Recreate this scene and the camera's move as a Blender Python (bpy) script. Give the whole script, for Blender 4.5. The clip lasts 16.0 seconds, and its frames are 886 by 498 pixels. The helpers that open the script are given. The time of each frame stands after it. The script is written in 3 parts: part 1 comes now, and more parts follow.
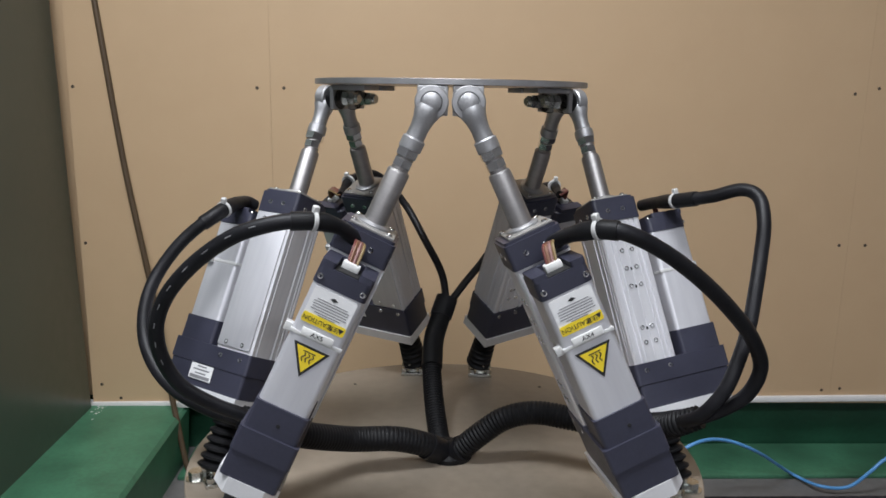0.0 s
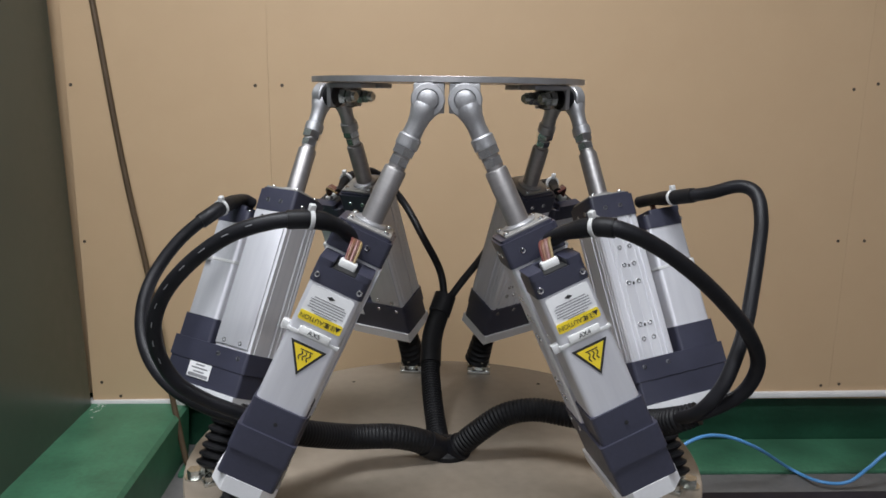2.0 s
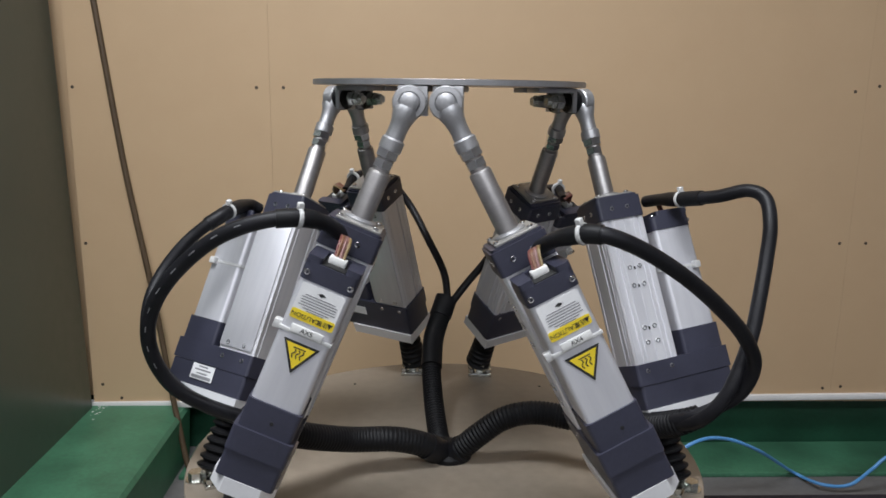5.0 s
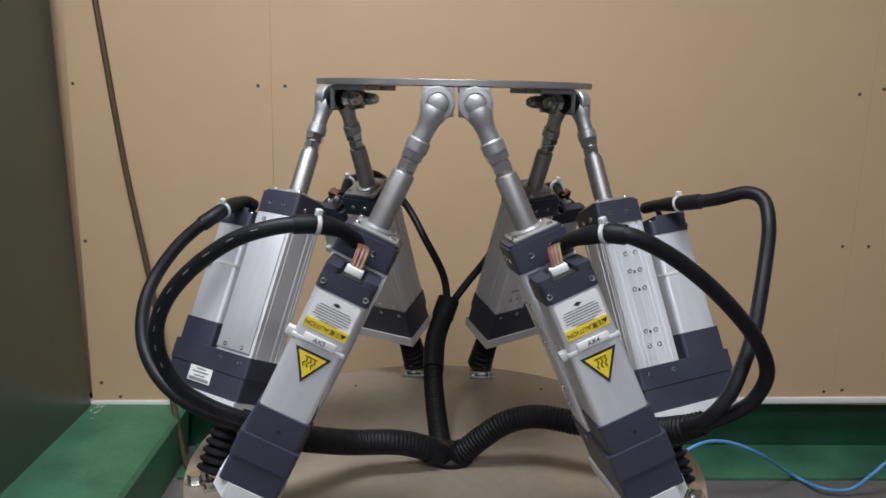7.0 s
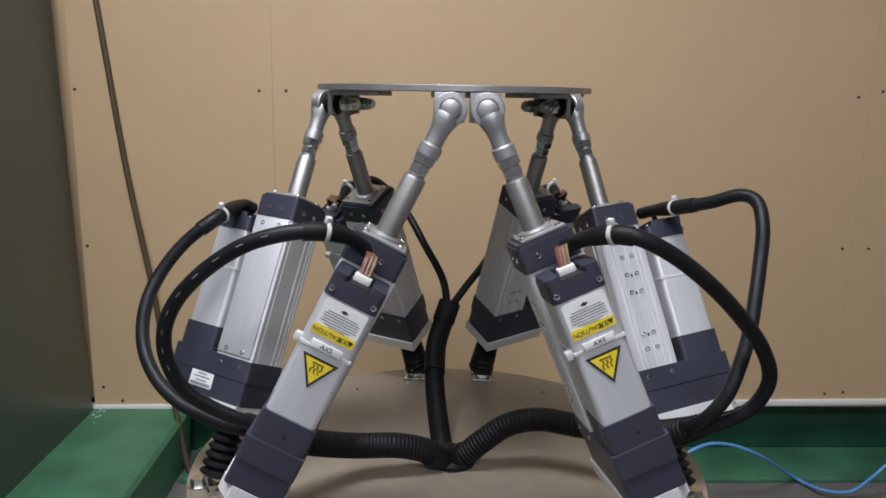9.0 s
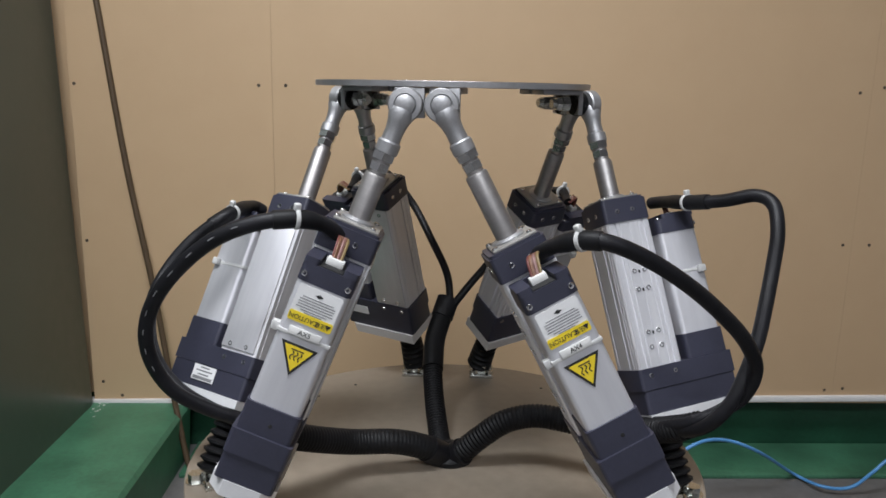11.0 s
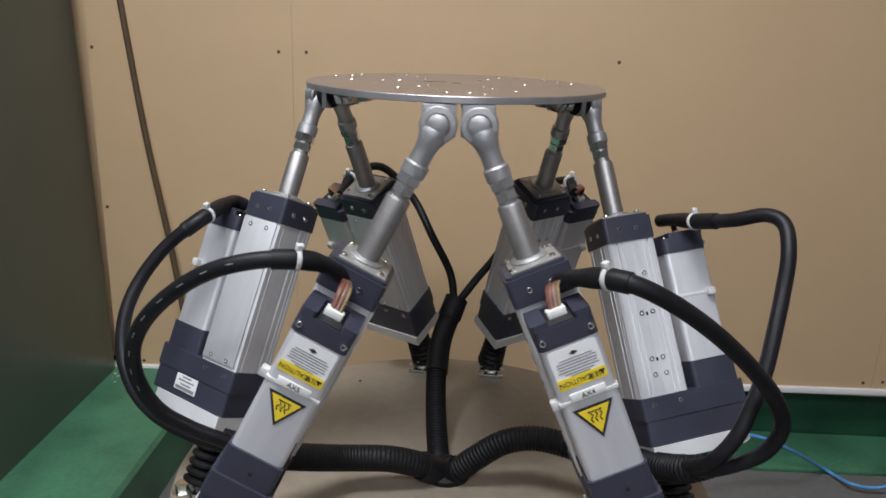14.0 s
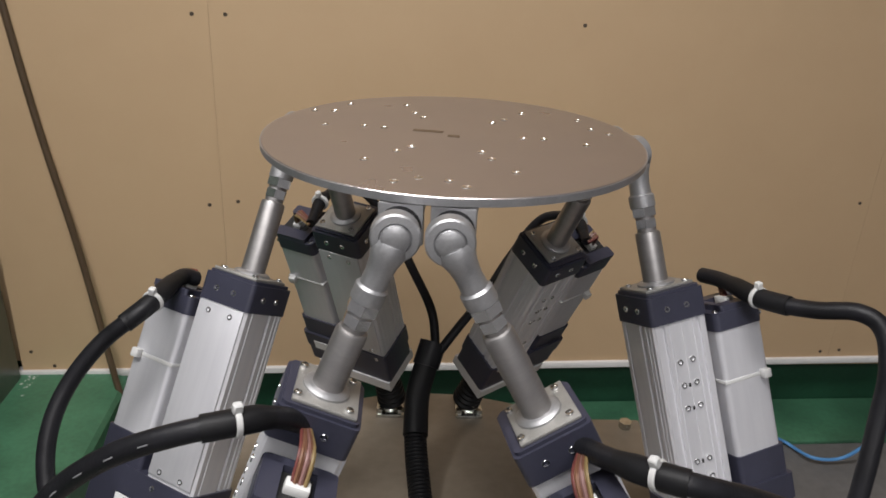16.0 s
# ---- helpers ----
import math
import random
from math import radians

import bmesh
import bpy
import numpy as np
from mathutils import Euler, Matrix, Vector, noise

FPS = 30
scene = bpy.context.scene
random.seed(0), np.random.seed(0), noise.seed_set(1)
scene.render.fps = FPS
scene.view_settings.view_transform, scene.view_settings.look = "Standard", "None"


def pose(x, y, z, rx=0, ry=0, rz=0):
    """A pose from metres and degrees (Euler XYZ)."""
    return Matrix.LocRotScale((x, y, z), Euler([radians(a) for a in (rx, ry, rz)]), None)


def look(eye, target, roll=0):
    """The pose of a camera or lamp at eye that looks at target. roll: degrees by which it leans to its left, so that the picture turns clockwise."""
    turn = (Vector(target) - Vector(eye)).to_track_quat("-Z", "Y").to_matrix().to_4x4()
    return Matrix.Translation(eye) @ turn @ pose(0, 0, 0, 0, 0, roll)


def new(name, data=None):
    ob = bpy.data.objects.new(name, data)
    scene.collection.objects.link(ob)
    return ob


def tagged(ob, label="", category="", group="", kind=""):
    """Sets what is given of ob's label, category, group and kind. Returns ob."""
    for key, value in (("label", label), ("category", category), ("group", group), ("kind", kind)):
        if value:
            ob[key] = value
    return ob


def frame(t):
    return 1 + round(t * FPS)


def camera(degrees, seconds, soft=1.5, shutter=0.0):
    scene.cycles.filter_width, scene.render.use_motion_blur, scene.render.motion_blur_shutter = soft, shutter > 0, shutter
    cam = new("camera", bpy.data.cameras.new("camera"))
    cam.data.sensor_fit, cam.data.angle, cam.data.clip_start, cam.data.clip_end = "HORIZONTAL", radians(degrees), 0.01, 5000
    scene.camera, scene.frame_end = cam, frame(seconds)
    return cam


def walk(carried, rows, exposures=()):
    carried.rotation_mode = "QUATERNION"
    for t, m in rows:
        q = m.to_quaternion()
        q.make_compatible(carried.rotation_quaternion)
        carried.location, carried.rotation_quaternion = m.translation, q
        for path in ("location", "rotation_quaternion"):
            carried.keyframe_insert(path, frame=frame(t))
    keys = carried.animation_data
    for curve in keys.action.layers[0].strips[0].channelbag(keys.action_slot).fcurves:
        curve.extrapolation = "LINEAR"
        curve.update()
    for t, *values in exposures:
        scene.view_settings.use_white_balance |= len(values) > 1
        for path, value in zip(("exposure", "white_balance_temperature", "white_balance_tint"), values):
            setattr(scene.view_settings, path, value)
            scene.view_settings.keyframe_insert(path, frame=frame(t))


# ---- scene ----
cam = camera(60.28, 16.0, soft=1.6, shutter=0.4)
EXPOSURES = [(0.0, 0.04, 6450, 12.5), (6.0, -0.02, 6450, 12.5), (13.0, -0.03, 6480, 12.5), (14.5, -0.04, 6550, 12.5), (16.0, -0.15, 6950, 14.5)]
PATH = [
    (0.0, look((-0.0503, -0.6151, 0.3161), (-0.0107, 0.3637, 0.1152), 0.97)),
    (0.5, look((-0.0509, -0.6147, 0.3161), (-0.0093, 0.3634, 0.1122), 0.96)),
    (1.0, look((-0.0500, -0.6145, 0.3161), (-0.0105, 0.3633, 0.1105), 0.81)),
    (1.5, look((-0.0485, -0.6154, 0.3169), (-0.0101, 0.3626, 0.1118), 0.70)),
    (2.0, look((-0.0480, -0.6150, 0.3169), (-0.0088, 0.3629, 0.1116), 0.76)),
    (2.5, look((-0.0479, -0.6155, 0.3172), (-0.0084, 0.3628, 0.1137), 0.68)),
    (3.0, look((-0.0465, -0.6167, 0.3172), (-0.0082, 0.3619, 0.1150), 0.67)),
    (3.5, look((-0.0488, -0.6150, 0.3179), (-0.0095, 0.3634, 0.1151), 0.79)),
    (4.0, look((-0.0478, -0.6149, 0.3176), (-0.0097, 0.3634, 0.1141), 0.76)),
    (6.5, look((-0.0503, -0.6101, 0.3183), (-0.0131, 0.3684, 0.1157), 0.87)),
    (7.0, look((-0.0514, -0.6081, 0.3188), (-0.0125, 0.3699, 0.1142), 1.20)),
    (7.5, look((-0.0521, -0.6087, 0.3193), (-0.0129, 0.3697, 0.1160), 1.05)),
    (8.0, look((-0.0516, -0.6112, 0.3194), (-0.0153, 0.3677, 0.1186), 1.05)),
    (8.5, look((-0.0523, -0.6106, 0.3201), (-0.0164, 0.3683, 0.1187), 1.12)),
    (9.0, look((-0.0515, -0.6117, 0.3201), (-0.0138, 0.3673, 0.1197), 1.00)),
    (11.5, look((-0.0479, -0.6087, 0.3230), (-0.0134, 0.3677, 0.1098), 1.23)),
    (12.0, look((-0.0469, -0.5997, 0.3313), (-0.0165, 0.3751, 0.1104), 1.31)),
    (12.5, look((-0.0464, -0.5873, 0.3391), (-0.0180, 0.3852, 0.1082), 1.47)),
    (13.0, look((-0.0392, -0.5784, 0.3490), (-0.0151, 0.3901, 0.1010), 1.73)),
    (13.5, look((-0.0287, -0.5609, 0.3595), (-0.0217, 0.3989, 0.0791), 1.64)),
    (14.0, look((-0.0131, -0.5571, 0.3674), (-0.0338, 0.4020, 0.0849), 1.96)),
    (14.5, look((-0.0154, -0.5400, 0.3893), (-0.0476, 0.4169, 0.1006), 2.18)),
    (15.0, look((-0.0324, -0.4915, 0.4042), (-0.0334, 0.4583, 0.0911), 1.41)),
    (15.5, look((-0.0481, -0.4444, 0.4199), (-0.0021, 0.4916, 0.0709), 1.86)),
    (16.0, look((-0.0670, -0.4078, 0.4381), (0.0254, 0.5081, 0.0474), 2.60)),
]
walk(cam, PATH, EXPOSURES)

# ---------------------------------------------------------------- world and light
world = bpy.data.worlds.new("world")
world.use_nodes = True
scene.world = world
world.node_tree.nodes["Background"].inputs[0].default_value = (0.9, 0.95, 1.0, 1)
world.node_tree.nodes["Background"].inputs[1].default_value = 0.05


def area_lamp(name, m, sx, sy, watts, colour):
    data = bpy.data.lights.new(name, "AREA")
    data.shape, data.size, data.size_y, data.energy, data.color = "RECTANGLE", sx, sy, watts, colour
    ob = new(name, data)
    ob.matrix_world = m
    return ob


# two unseen hanging fluorescent fixtures light the room; the second is added frontal fill
LAMPS = [(-0.30, -0.38, 1.45, 22.5), (0.0, -2.2, 2.0, 33)]
CEIL = 2.25
for lx, ly, lz, watts in LAMPS:
    area_lamp("lamp", pose(lx, ly, lz - 0.09), 0.92, 0.32, watts, (0.905, 0.955, 1.0))

# ---------------------------------------------------------------- materials


def material(name, colour, rough=0.5, metal=0.0, vary=0.12, scale=8.0, bump=0.0, bump_scale=200.0, fine=0.0, spec=0.5,
             stretch=(1, 1, 1), dark=None, coat=0.0):
    """A surface with variation at two scales: broad stains and fine grain, and a fine relief."""
    m = bpy.data.materials.new(name)
    m.use_nodes = True
    nt = m.node_tree
    b = nt.nodes["Principled BSDF"]
    b.inputs["Roughness"].default_value = rough
    b.inputs["Metallic"].default_value = metal
    b.inputs["Specular IOR Level"].default_value = spec
    b.inputs["Coat Weight"].default_value = coat
    tc = nt.nodes.new("ShaderNodeTexCoord")
    mp = nt.nodes.new("ShaderNodeMapping")
    mp.inputs["Scale"].default_value = stretch
    nt.links.new(tc.outputs["Object"], mp.inputs[0])
    n1 = nt.nodes.new("ShaderNodeTexNoise")
    n1.inputs["Scale"].default_value, n1.inputs["Detail"].default_value = scale, 5
    n2 = nt.nodes.new("ShaderNodeTexNoise")
    n2.inputs["Scale"].default_value, n2.inputs["Detail"].default_value = scale * 14, 3
    nt.links.new(mp.outputs[0], n1.inputs[0])
    nt.links.new(mp.outputs[0], n2.inputs[0])
    r1 = nt.nodes.new("ShaderNodeValToRGB")
    lo = dark or [c * (1 - vary) for c in colour]
    hi = [min(1, c * (1 + vary)) for c in colour]
    r1.color_ramp.elements[0].position, r1.color_ramp.elements[1].position = 0.32, 0.68
    r1.color_ramp.elements[0].color, r1.color_ramp.elements[1].color = (*lo, 1), (*hi, 1)
    nt.links.new(n1.outputs[0], r1.inputs[0])
    mix = nt.nodes.new("ShaderNodeMix")
    mix.data_type, mix.blend_type = "RGBA", "OVERLAY"
    mix.inputs[0].default_value = 0.15 + fine
    nt.links.new(r1.outputs[0], mix.inputs[6])
    nt.links.new(n2.outputs[0], mix.inputs[7])
    nt.links.new(mix.outputs[2], b.inputs["Base Color"])
    rr = nt.nodes.new("ShaderNodeMapRange")
    rr.inputs[3].default_value, rr.inputs[4].default_value = max(0.03, rough - 0.08), min(1, rough + 0.08)
    nt.links.new(n2.outputs[0], rr.inputs[0])
    nt.links.new(rr.outputs[0], b.inputs["Roughness"])
    if bump:
        n3 = nt.nodes.new("ShaderNodeTexNoise")
        n3.inputs["Scale"].default_value, n3.inputs["Detail"].default_value = bump_scale, 4
        nt.links.new(mp.outputs[0], n3.inputs[0])
        bp = nt.nodes.new("ShaderNodeBump")
        bp.inputs["Strength"].default_value, bp.inputs["Distance"].default_value = bump, 0.001
        nt.links.new(n3.outputs[0], bp.inputs["Height"])
        nt.links.new(bp.outputs[0], b.inputs["Normal"])
    return m


M_WALL = material("board", (0.555, 0.388, 0.232), 0.5, vary=0.025, scale=1.6, bump=0.03, bump_scale=60, fine=-0.11)
M_WALL2 = material("plain_wall", (0.58, 0.58, 0.60), 0.7, vary=0.05, scale=2)
M_TRIM = material("white_trim", (0.78, 0.76, 0.74), 0.5, vary=0.05, scale=12)
M_GREEN = material("green_paint", (0.055, 0.175, 0.10), 0.45, vary=0.3, scale=9, bump=0.25, bump_scale=90, fine=0.15)
# shade under the wall overhang is put into this darker green
M_PLINTH = material("shaded_green_paint", (0.016, 0.072, 0.040), 0.45, vary=0.2, scale=9, bump=0.2, bump_scale=90, fine=0.1)
M_COLUMN = material("column_paint", (0.085, 0.108, 0.092), 0.38, vary=0.1, scale=4, bump=0.08, bump_scale=50)
M_FLOOR = material("concrete", (0.150, 0.147, 0.145), 0.6, vary=0.12, scale=6, bump=0.2, bump_scale=120, fine=0.1)
M_DARK = material("dark_steel", (0.012, 0.012, 0.02), 0.6, spec=0.2, vary=0.2, scale=10)
M_BASE = material("beige_plate", (0.272, 0.228, 0.179), 0.42, vary=0.05, scale=6, bump=0.04, bump_scale=300, fine=0.05)
M_PLATE = material("anodised_plate", (0.40, 0.365, 0.365), 0.30, 0.9, vary=0.02, scale=1.5, fine=-0.13)
M_ALU = material("aluminium", (0.76, 0.76, 0.79), 0.42, 0.50, vary=0.06, scale=20, stretch=(1, 1, 0.06), fine=0.1)
M_ALU_M = material("matt_aluminium", (0.66, 0.66, 0.69), 0.48, 0.50, vary=0.05, scale=14, stretch=(1, 1, 0.1), fine=0.05)
M_PALE = material("pale_aluminium", (0.74, 0.74, 0.75), 0.42, 0.25, vary=0.04, scale=30)
M_STEEL = material("cast_steel", (0.45, 0.45, 0.46), 0.48, 0.85, vary=0.10, scale=60, bump=0.15, bump_scale=500)
M_FLANGE = material("flange_plate", (0.36, 0.35, 0.33), 0.5, 0.6, vary=0.12, scale=50, bump=0.1, bump_scale=300)
M_ROD = material("turned_rod", (0.40, 0.385, 0.38), 0.48, 0.95, vary=0.05, scale=30, stretch=(1, 1, 8))
M_CHROME = material("bright_steel", (0.72, 0.72, 0.72), 0.16, 1.0, vary=0.06, scale=50)
M_ZINC = material("zinc_bolt", (0.60, 0.61, 0.58), 0.25, 1.0, vary=0.12, scale=90)
M_NAVY = material("navy_casting", (0.034, 0.035, 0.055), 0.42, vary=0.10, scale=25, bump=0.08, bump_scale=600)
M_BLACK = material("black_rubber", (0.009, 0.009, 0.010), 0.5, spec=0.2, vary=0.25, scale=40, bump=0.1, bump_scale=300)
M_SLEEVE = material("cable_sleeve", (0.009, 0.009, 0.011), 0.45, spec=0.25, vary=0.3, scale=60, bump=0.2, bump_scale=700)
M_HOLE = material("hole_black", (0.012, 0.012, 0.012), 0.7, vary=0.1, scale=50)
M_WHITE = material("white_plastic", (0.72, 0.72, 0.70), 0.4, vary=0.05, scale=60)
M_TIE = material("nylon_tie", (0.56, 0.56, 0.55), 0.35, vary=0.05, scale=60)
M_LABEL = material("white_label", (0.74, 0.74, 0.74), 0.45, vary=0.03, scale=80)
M_YELLOW = material("yellow_label", (0.80, 0.60, 0.03), 0.42, vary=0.04, scale=80)
M_PRINT = material("black_print", (0.02, 0.02, 0.02), 0.5, vary=0.1, scale=80)
M_GREYPRINT = material("grey_print", (0.22, 0.22, 0.23), 0.5, vary=0.1, scale=80)
M_RED = material("red_wire", (0.13, 0.035, 0.03), 0.45, vary=0.1, scale=80)
M_ORANGE = material("orange_wire", (0.17, 0.08, 0.045), 0.45, vary=0.1, scale=80)
M_BROWN = material("brown_wire", (0.12, 0.05, 0.03), 0.45, vary=0.1, scale=80)
M_PINK = material("pink_wire", (0.22, 0.12, 0.11), 0.45, vary=0.1, scale=80)
M_YELLOWW = material("ochre_wire", (0.20, 0.14, 0.06), 0.45, vary=0.1, scale=80)
M_BLUE = material("blue_cable", (0.10, 0.32, 0.66), 0.4, vary=0.06, scale=60)
M_BROWNC = material("brown_cable", (0.085, 0.055, 0.03), 0.5, vary=0.12, scale=40)
M_SCREW = material("screw_head", (0.075, 0.055, 0.038), 0.5, 0.3, vary=0.15, scale=90)
M_GLOW = bpy.data.materials.new("tube_light")
M_GLOW.use_nodes = True
M_GLOW.node_tree.nodes["Principled BSDF"].inputs["Emission Color"].default_value = (1, 0.97, 0.92, 1)
M_GLOW.node_tree.nodes["Principled BSDF"].inputs["Emission Strength"].default_value = 3.0

# ---------------------------------------------------------------- mesh helpers


def add_box(bm, cx, cy, cz, sx, sy, sz, bevel=0.0, seg=2, m=None):
    """A box round its centre, with rounded edges, into bm."""
    r = bmesh.ops.create_cube(bm, size=1.0, matrix=Matrix.Translation((cx, cy, cz)) @ Matrix.Diagonal((sx, sy, sz, 1)))
    vs = r["verts"]
    if bevel:
        es = list({e for v in vs for e in v.link_edges})
        rb = bmesh.ops.bevel(bm, geom=es, offset=bevel, segments=seg, affect="EDGES", profile=0.5)
        vs = list({v for f in rb["faces"] for v in f.verts} | {v for v in vs if v.is_valid})
    if m is not None:
        bmesh.ops.transform(bm, matrix=m, verts=vs)
    return vs


def box(cx, cy, cz, sx, sy, sz, bevel=0.0, seg=2, m=None):
    bm = bmesh.new()
    add_box(bm, cx, cy, cz, sx, sy, sz, bevel, seg, m)
    return bm


def add_lathe(bm, profile, seg=24, m=None):
    """Turns (radius, z) pairs about the z axis; the ends are closed."""
    rings = []
    for r, z in profile:
        rings.append([bm.verts.new((r * math.cos(2 * math.pi * i / seg), r * math.sin(2 * math.pi * i / seg), z)) for i in range(seg)])
    for a, b in zip(rings, rings[1:]):
        for i in range(seg):
            bm.faces.new((a[i], a[(i + 1) % seg], b[(i + 1) % seg], b[i]))
    bm.faces.new(list(reversed(rings[0])))
    bm.faces.new(rings[-1])
    vs = [v for ring in rings for v in ring]
    if m is not None:
        bmesh.ops.transform(bm, matrix=m, verts=vs)
    return vs


def lathe(profile, seg=24, m=None):
    bm = bmesh.new()
    add_lathe(bm, profile, seg, m)
    return bm


def add_prism(bm, outline, z0, z1, m=None):
    """An outline in x, y drawn up from z0 to z1."""
    lo = [bm.verts.new((x, y, z0)) for x, y in outline]
    hi = [bm.verts.new((x, y, z1)) for x, y in outline]
    n = len(outline)
    for i in range(n):
        bm.faces.new((lo[i], lo[(i + 1) % n], hi[(i + 1) % n], hi[i]))
    bm.faces.new(list(reversed(lo)))
    bm.faces.new(hi)
    if m is not None:
        bmesh.ops.transform(bm, matrix=m, verts=lo + hi)
    return lo + hi


def prism(outline, z0, z1, m=None):
    bm = bmesh.new()
    add_prism(bm, outline, z0, z1, m)
    return bm


def smooth_path(points, n=10):
    """A smooth line through the points."""
    p = [Vector(q) for q in points]
    p = [p[0] * 2 - p[1]] + p + [p[-1] * 2 - p[-2]]
    out = []
    for i in range(1, len(p) - 2):
        a, b, c, d = p[i - 1:i + 3]
        for k in range(n):
            t = k / n
            out.append(0.5 * (2 * b + (c - a) * t + (2 * a - 5 * b + 4 * c - d) * t * t + (3 * b - a - 3 * c + d) * t ** 3))
    out.append(p[-2])
    return out


def add_tube(bm, path, radius, seg=12, ribs=0.0, rib_pitch=0.004):
    """A tube along a path of Vectors; ribs: the depth of a corrugation."""
    if ribs:
        dense, carry = [path[0]], 0.0
        step = rib_pitch / 4
        for a, b in zip(path, path[1:]):
            d = (b - a).length
            s = step - carry
            while s < d:
                dense.append(a.lerp(b, s / d))
                s += step
            carry = d - (s - step)
        path = dense
    up = Vector((0.13, 0.31, 0.94)).normalized()
    rings = []
    for i, q in enumerate(path):
        tan = (path[min(i + 1, len(path) - 1)] - path[max(i - 1, 0)]).normalized()
        side = tan.cross(up)
        if side.length < 1e-4:
            side = tan.orthogonal()
        side.normalize()
        up = side.cross(tan).normalized()
        r = radius(i / max(1, len(path) - 1)) if callable(radius) else radius
        if ribs:
            r -= ribs * (0, 0.75, 1, 0.25)[i % 4]
        rings.append([bm.verts.new(q + (side * math.cos(2 * math.pi * k / seg) + up * math.sin(2 * math.pi * k / seg)) * r) for k in range(seg)])
    for a, b in zip(rings, rings[1:]):
        for k in range(seg):
            bm.faces.new((a[k], a[(k + 1) % seg], b[(k + 1) % seg], b[k]))
    bm.faces.new(list(reversed(rings[0])))
    bm.faces.new(rings[-1])


def tube(points, radius, seg=12, n=10, ribs=0.0, rib_pitch=0.004):
    bm = bmesh.new()
    add_tube(bm, smooth_path(points, n), radius, seg, ribs, rib_pitch)
    return bm


def mesh_of(name, bm, mat, smooth=True):
    bmesh.ops.recalc_face_normals(bm, faces=bm.faces)
    me = bpy.data.meshes.new(name)
    bm.to_mesh(me)
    bm.free()
    me.materials.append(mat)
    if smooth:
        me.polygons.foreach_set("use_smooth", [True] * len(me.polygons))
        me.set_sharp_from_angle(angle=radians(38))
    return me


def part(name, bm, mat, parent, label="", m=None):
    """One mesh object under a thing or under a part."""
    ob = new(name, mesh_of(name, bm, mat))
    ob.parent = parent
    if m is not None:
        ob.matrix_basis = m
    return tagged(ob, label)


def piece(name, me, parent, m):
    """A further object on a shared mesh."""
    ob = new(name, me)
    ob.parent = parent
    ob.matrix_basis = m
    return ob


def thing(name, bm, mat, label, category, group="", kind=""):
    return tagged(new(name, mesh_of(name, bm, mat)), label, category, group, kind)


def lettering(text, size, mat, parent, m, name="lettering"):
    c = bpy.data.curves.new(name, "FONT")
    c.body, c.size, c.align_x, c.align_y, c.extrude = text, size, "CENTER", "CENTER", 0.00008
    c.materials.append(mat)
    ob = new(name, c)
    ob.parent = parent
    ob.matrix_basis = m
    return ob


HEX = [(math.cos(radians(60 * i)), math.sin(radians(60 * i))) for i in range(6)]

# ---------------------------------------------------------------- the place
WALL_Y, FLOOR_Z = 0.6460, -0.326
LEDGE_Z = -0.2225


def structure(name, bm, mat, label, category):
    return thing(name, bm, mat, label, category, kind="structure")


structure("floor", box(0, -1.2, FLOOR_Z - 0.02, 5.0, 4.2, 0.04), M_FLOOR, "bare grey concrete floor with faint dust and stains", "floor")
# back wall: three boards above an overhang, with a set-back green plinth below
wall = structure("wall_north", box(0, WALL_Y + 0.09, 1.018, 5.0, 0.14, 2.462), M_WALL, "partition wall behind beige boards", "wall")
JOINTS = (-1.19, -0.281, 0.698, 1.677)
for x0, x1 in zip(JOINTS, JOINTS[1:]):
    x0 = max(x0, -0.6)
    part("panel", box((x0 + x1) / 2, WALL_Y + 0.006, 1.0035, x1 - x0 - 0.0001, 0.012, 2.445, 0.0002, 1), M_WALL, wall)
trim = structure("trim", box(0, WALL_Y + 0.003, 0, 2.12, 0.018, 0.011, 0.002), M_TRIM, "thin white strip under the beige wall boards", "trim")
trim.matrix_world = pose(0.45, 0, -0.2120, 0, -0.6, 0)
structure("baseboard", box(0.45, 0.722, -0.270, 2.3, 0.06, 0.112, 0.003), M_PLINTH, "green painted plinth set back below the wall boards, darkened with overhang shade", "baseboard")
structure("kerb", box(0.56, 0.6305, -0.3225, 2.0, 0.121, 0.009, 0.003), M_GREEN, "low green painted kerb along the foot of the wall", "kerb")
structure("wall_south", box(0, -3.2, 0.97, 5.0, 0.1, 2.6), M_WALL2, "plain pale wall on the far side of the room", "wall")
structure("wall_east", box(2.5, -1.2, 0.97, 0.1, 4.2, 2.6), M_WALL2, "plain pale side wall", "wall")
structure("wall_west", box(-2.5, -1.2, 0.97, 0.1, 4.2, 2.6), M_WALL2, "plain pale side wall by the column", "wall")
structure("ceiling", box(0, -1.2, CEIL + 0.02, 5.2, 4.4, 0.04), M_WALL2, "plain pale ceiling", "ceiling")
for lx, ly, lz, watts in LAMPS:
    lamp = tagged(new("hanging_light"), "unseen white fluorescent light added to the room, with a glowing diffuser on two rods", "light", "room lights")
    lamp.location = (lx, ly, lz)
    for sx in (-0.4, 0.4):
        part("rod", lathe([(0.006, 0), (0.006, CEIL - lz)], 10), M_WHITE, lamp, m=pose(sx, 0, 0))
    part("housing", box(0, 0, -0.03, 1.0, 0.40, 0.06, 0.008), M_WHITE, lamp)
    part("diffuser", box(0, 0, -0.07, 0.94, 0.34, 0.02, 0.006), M_GLOW, lamp)

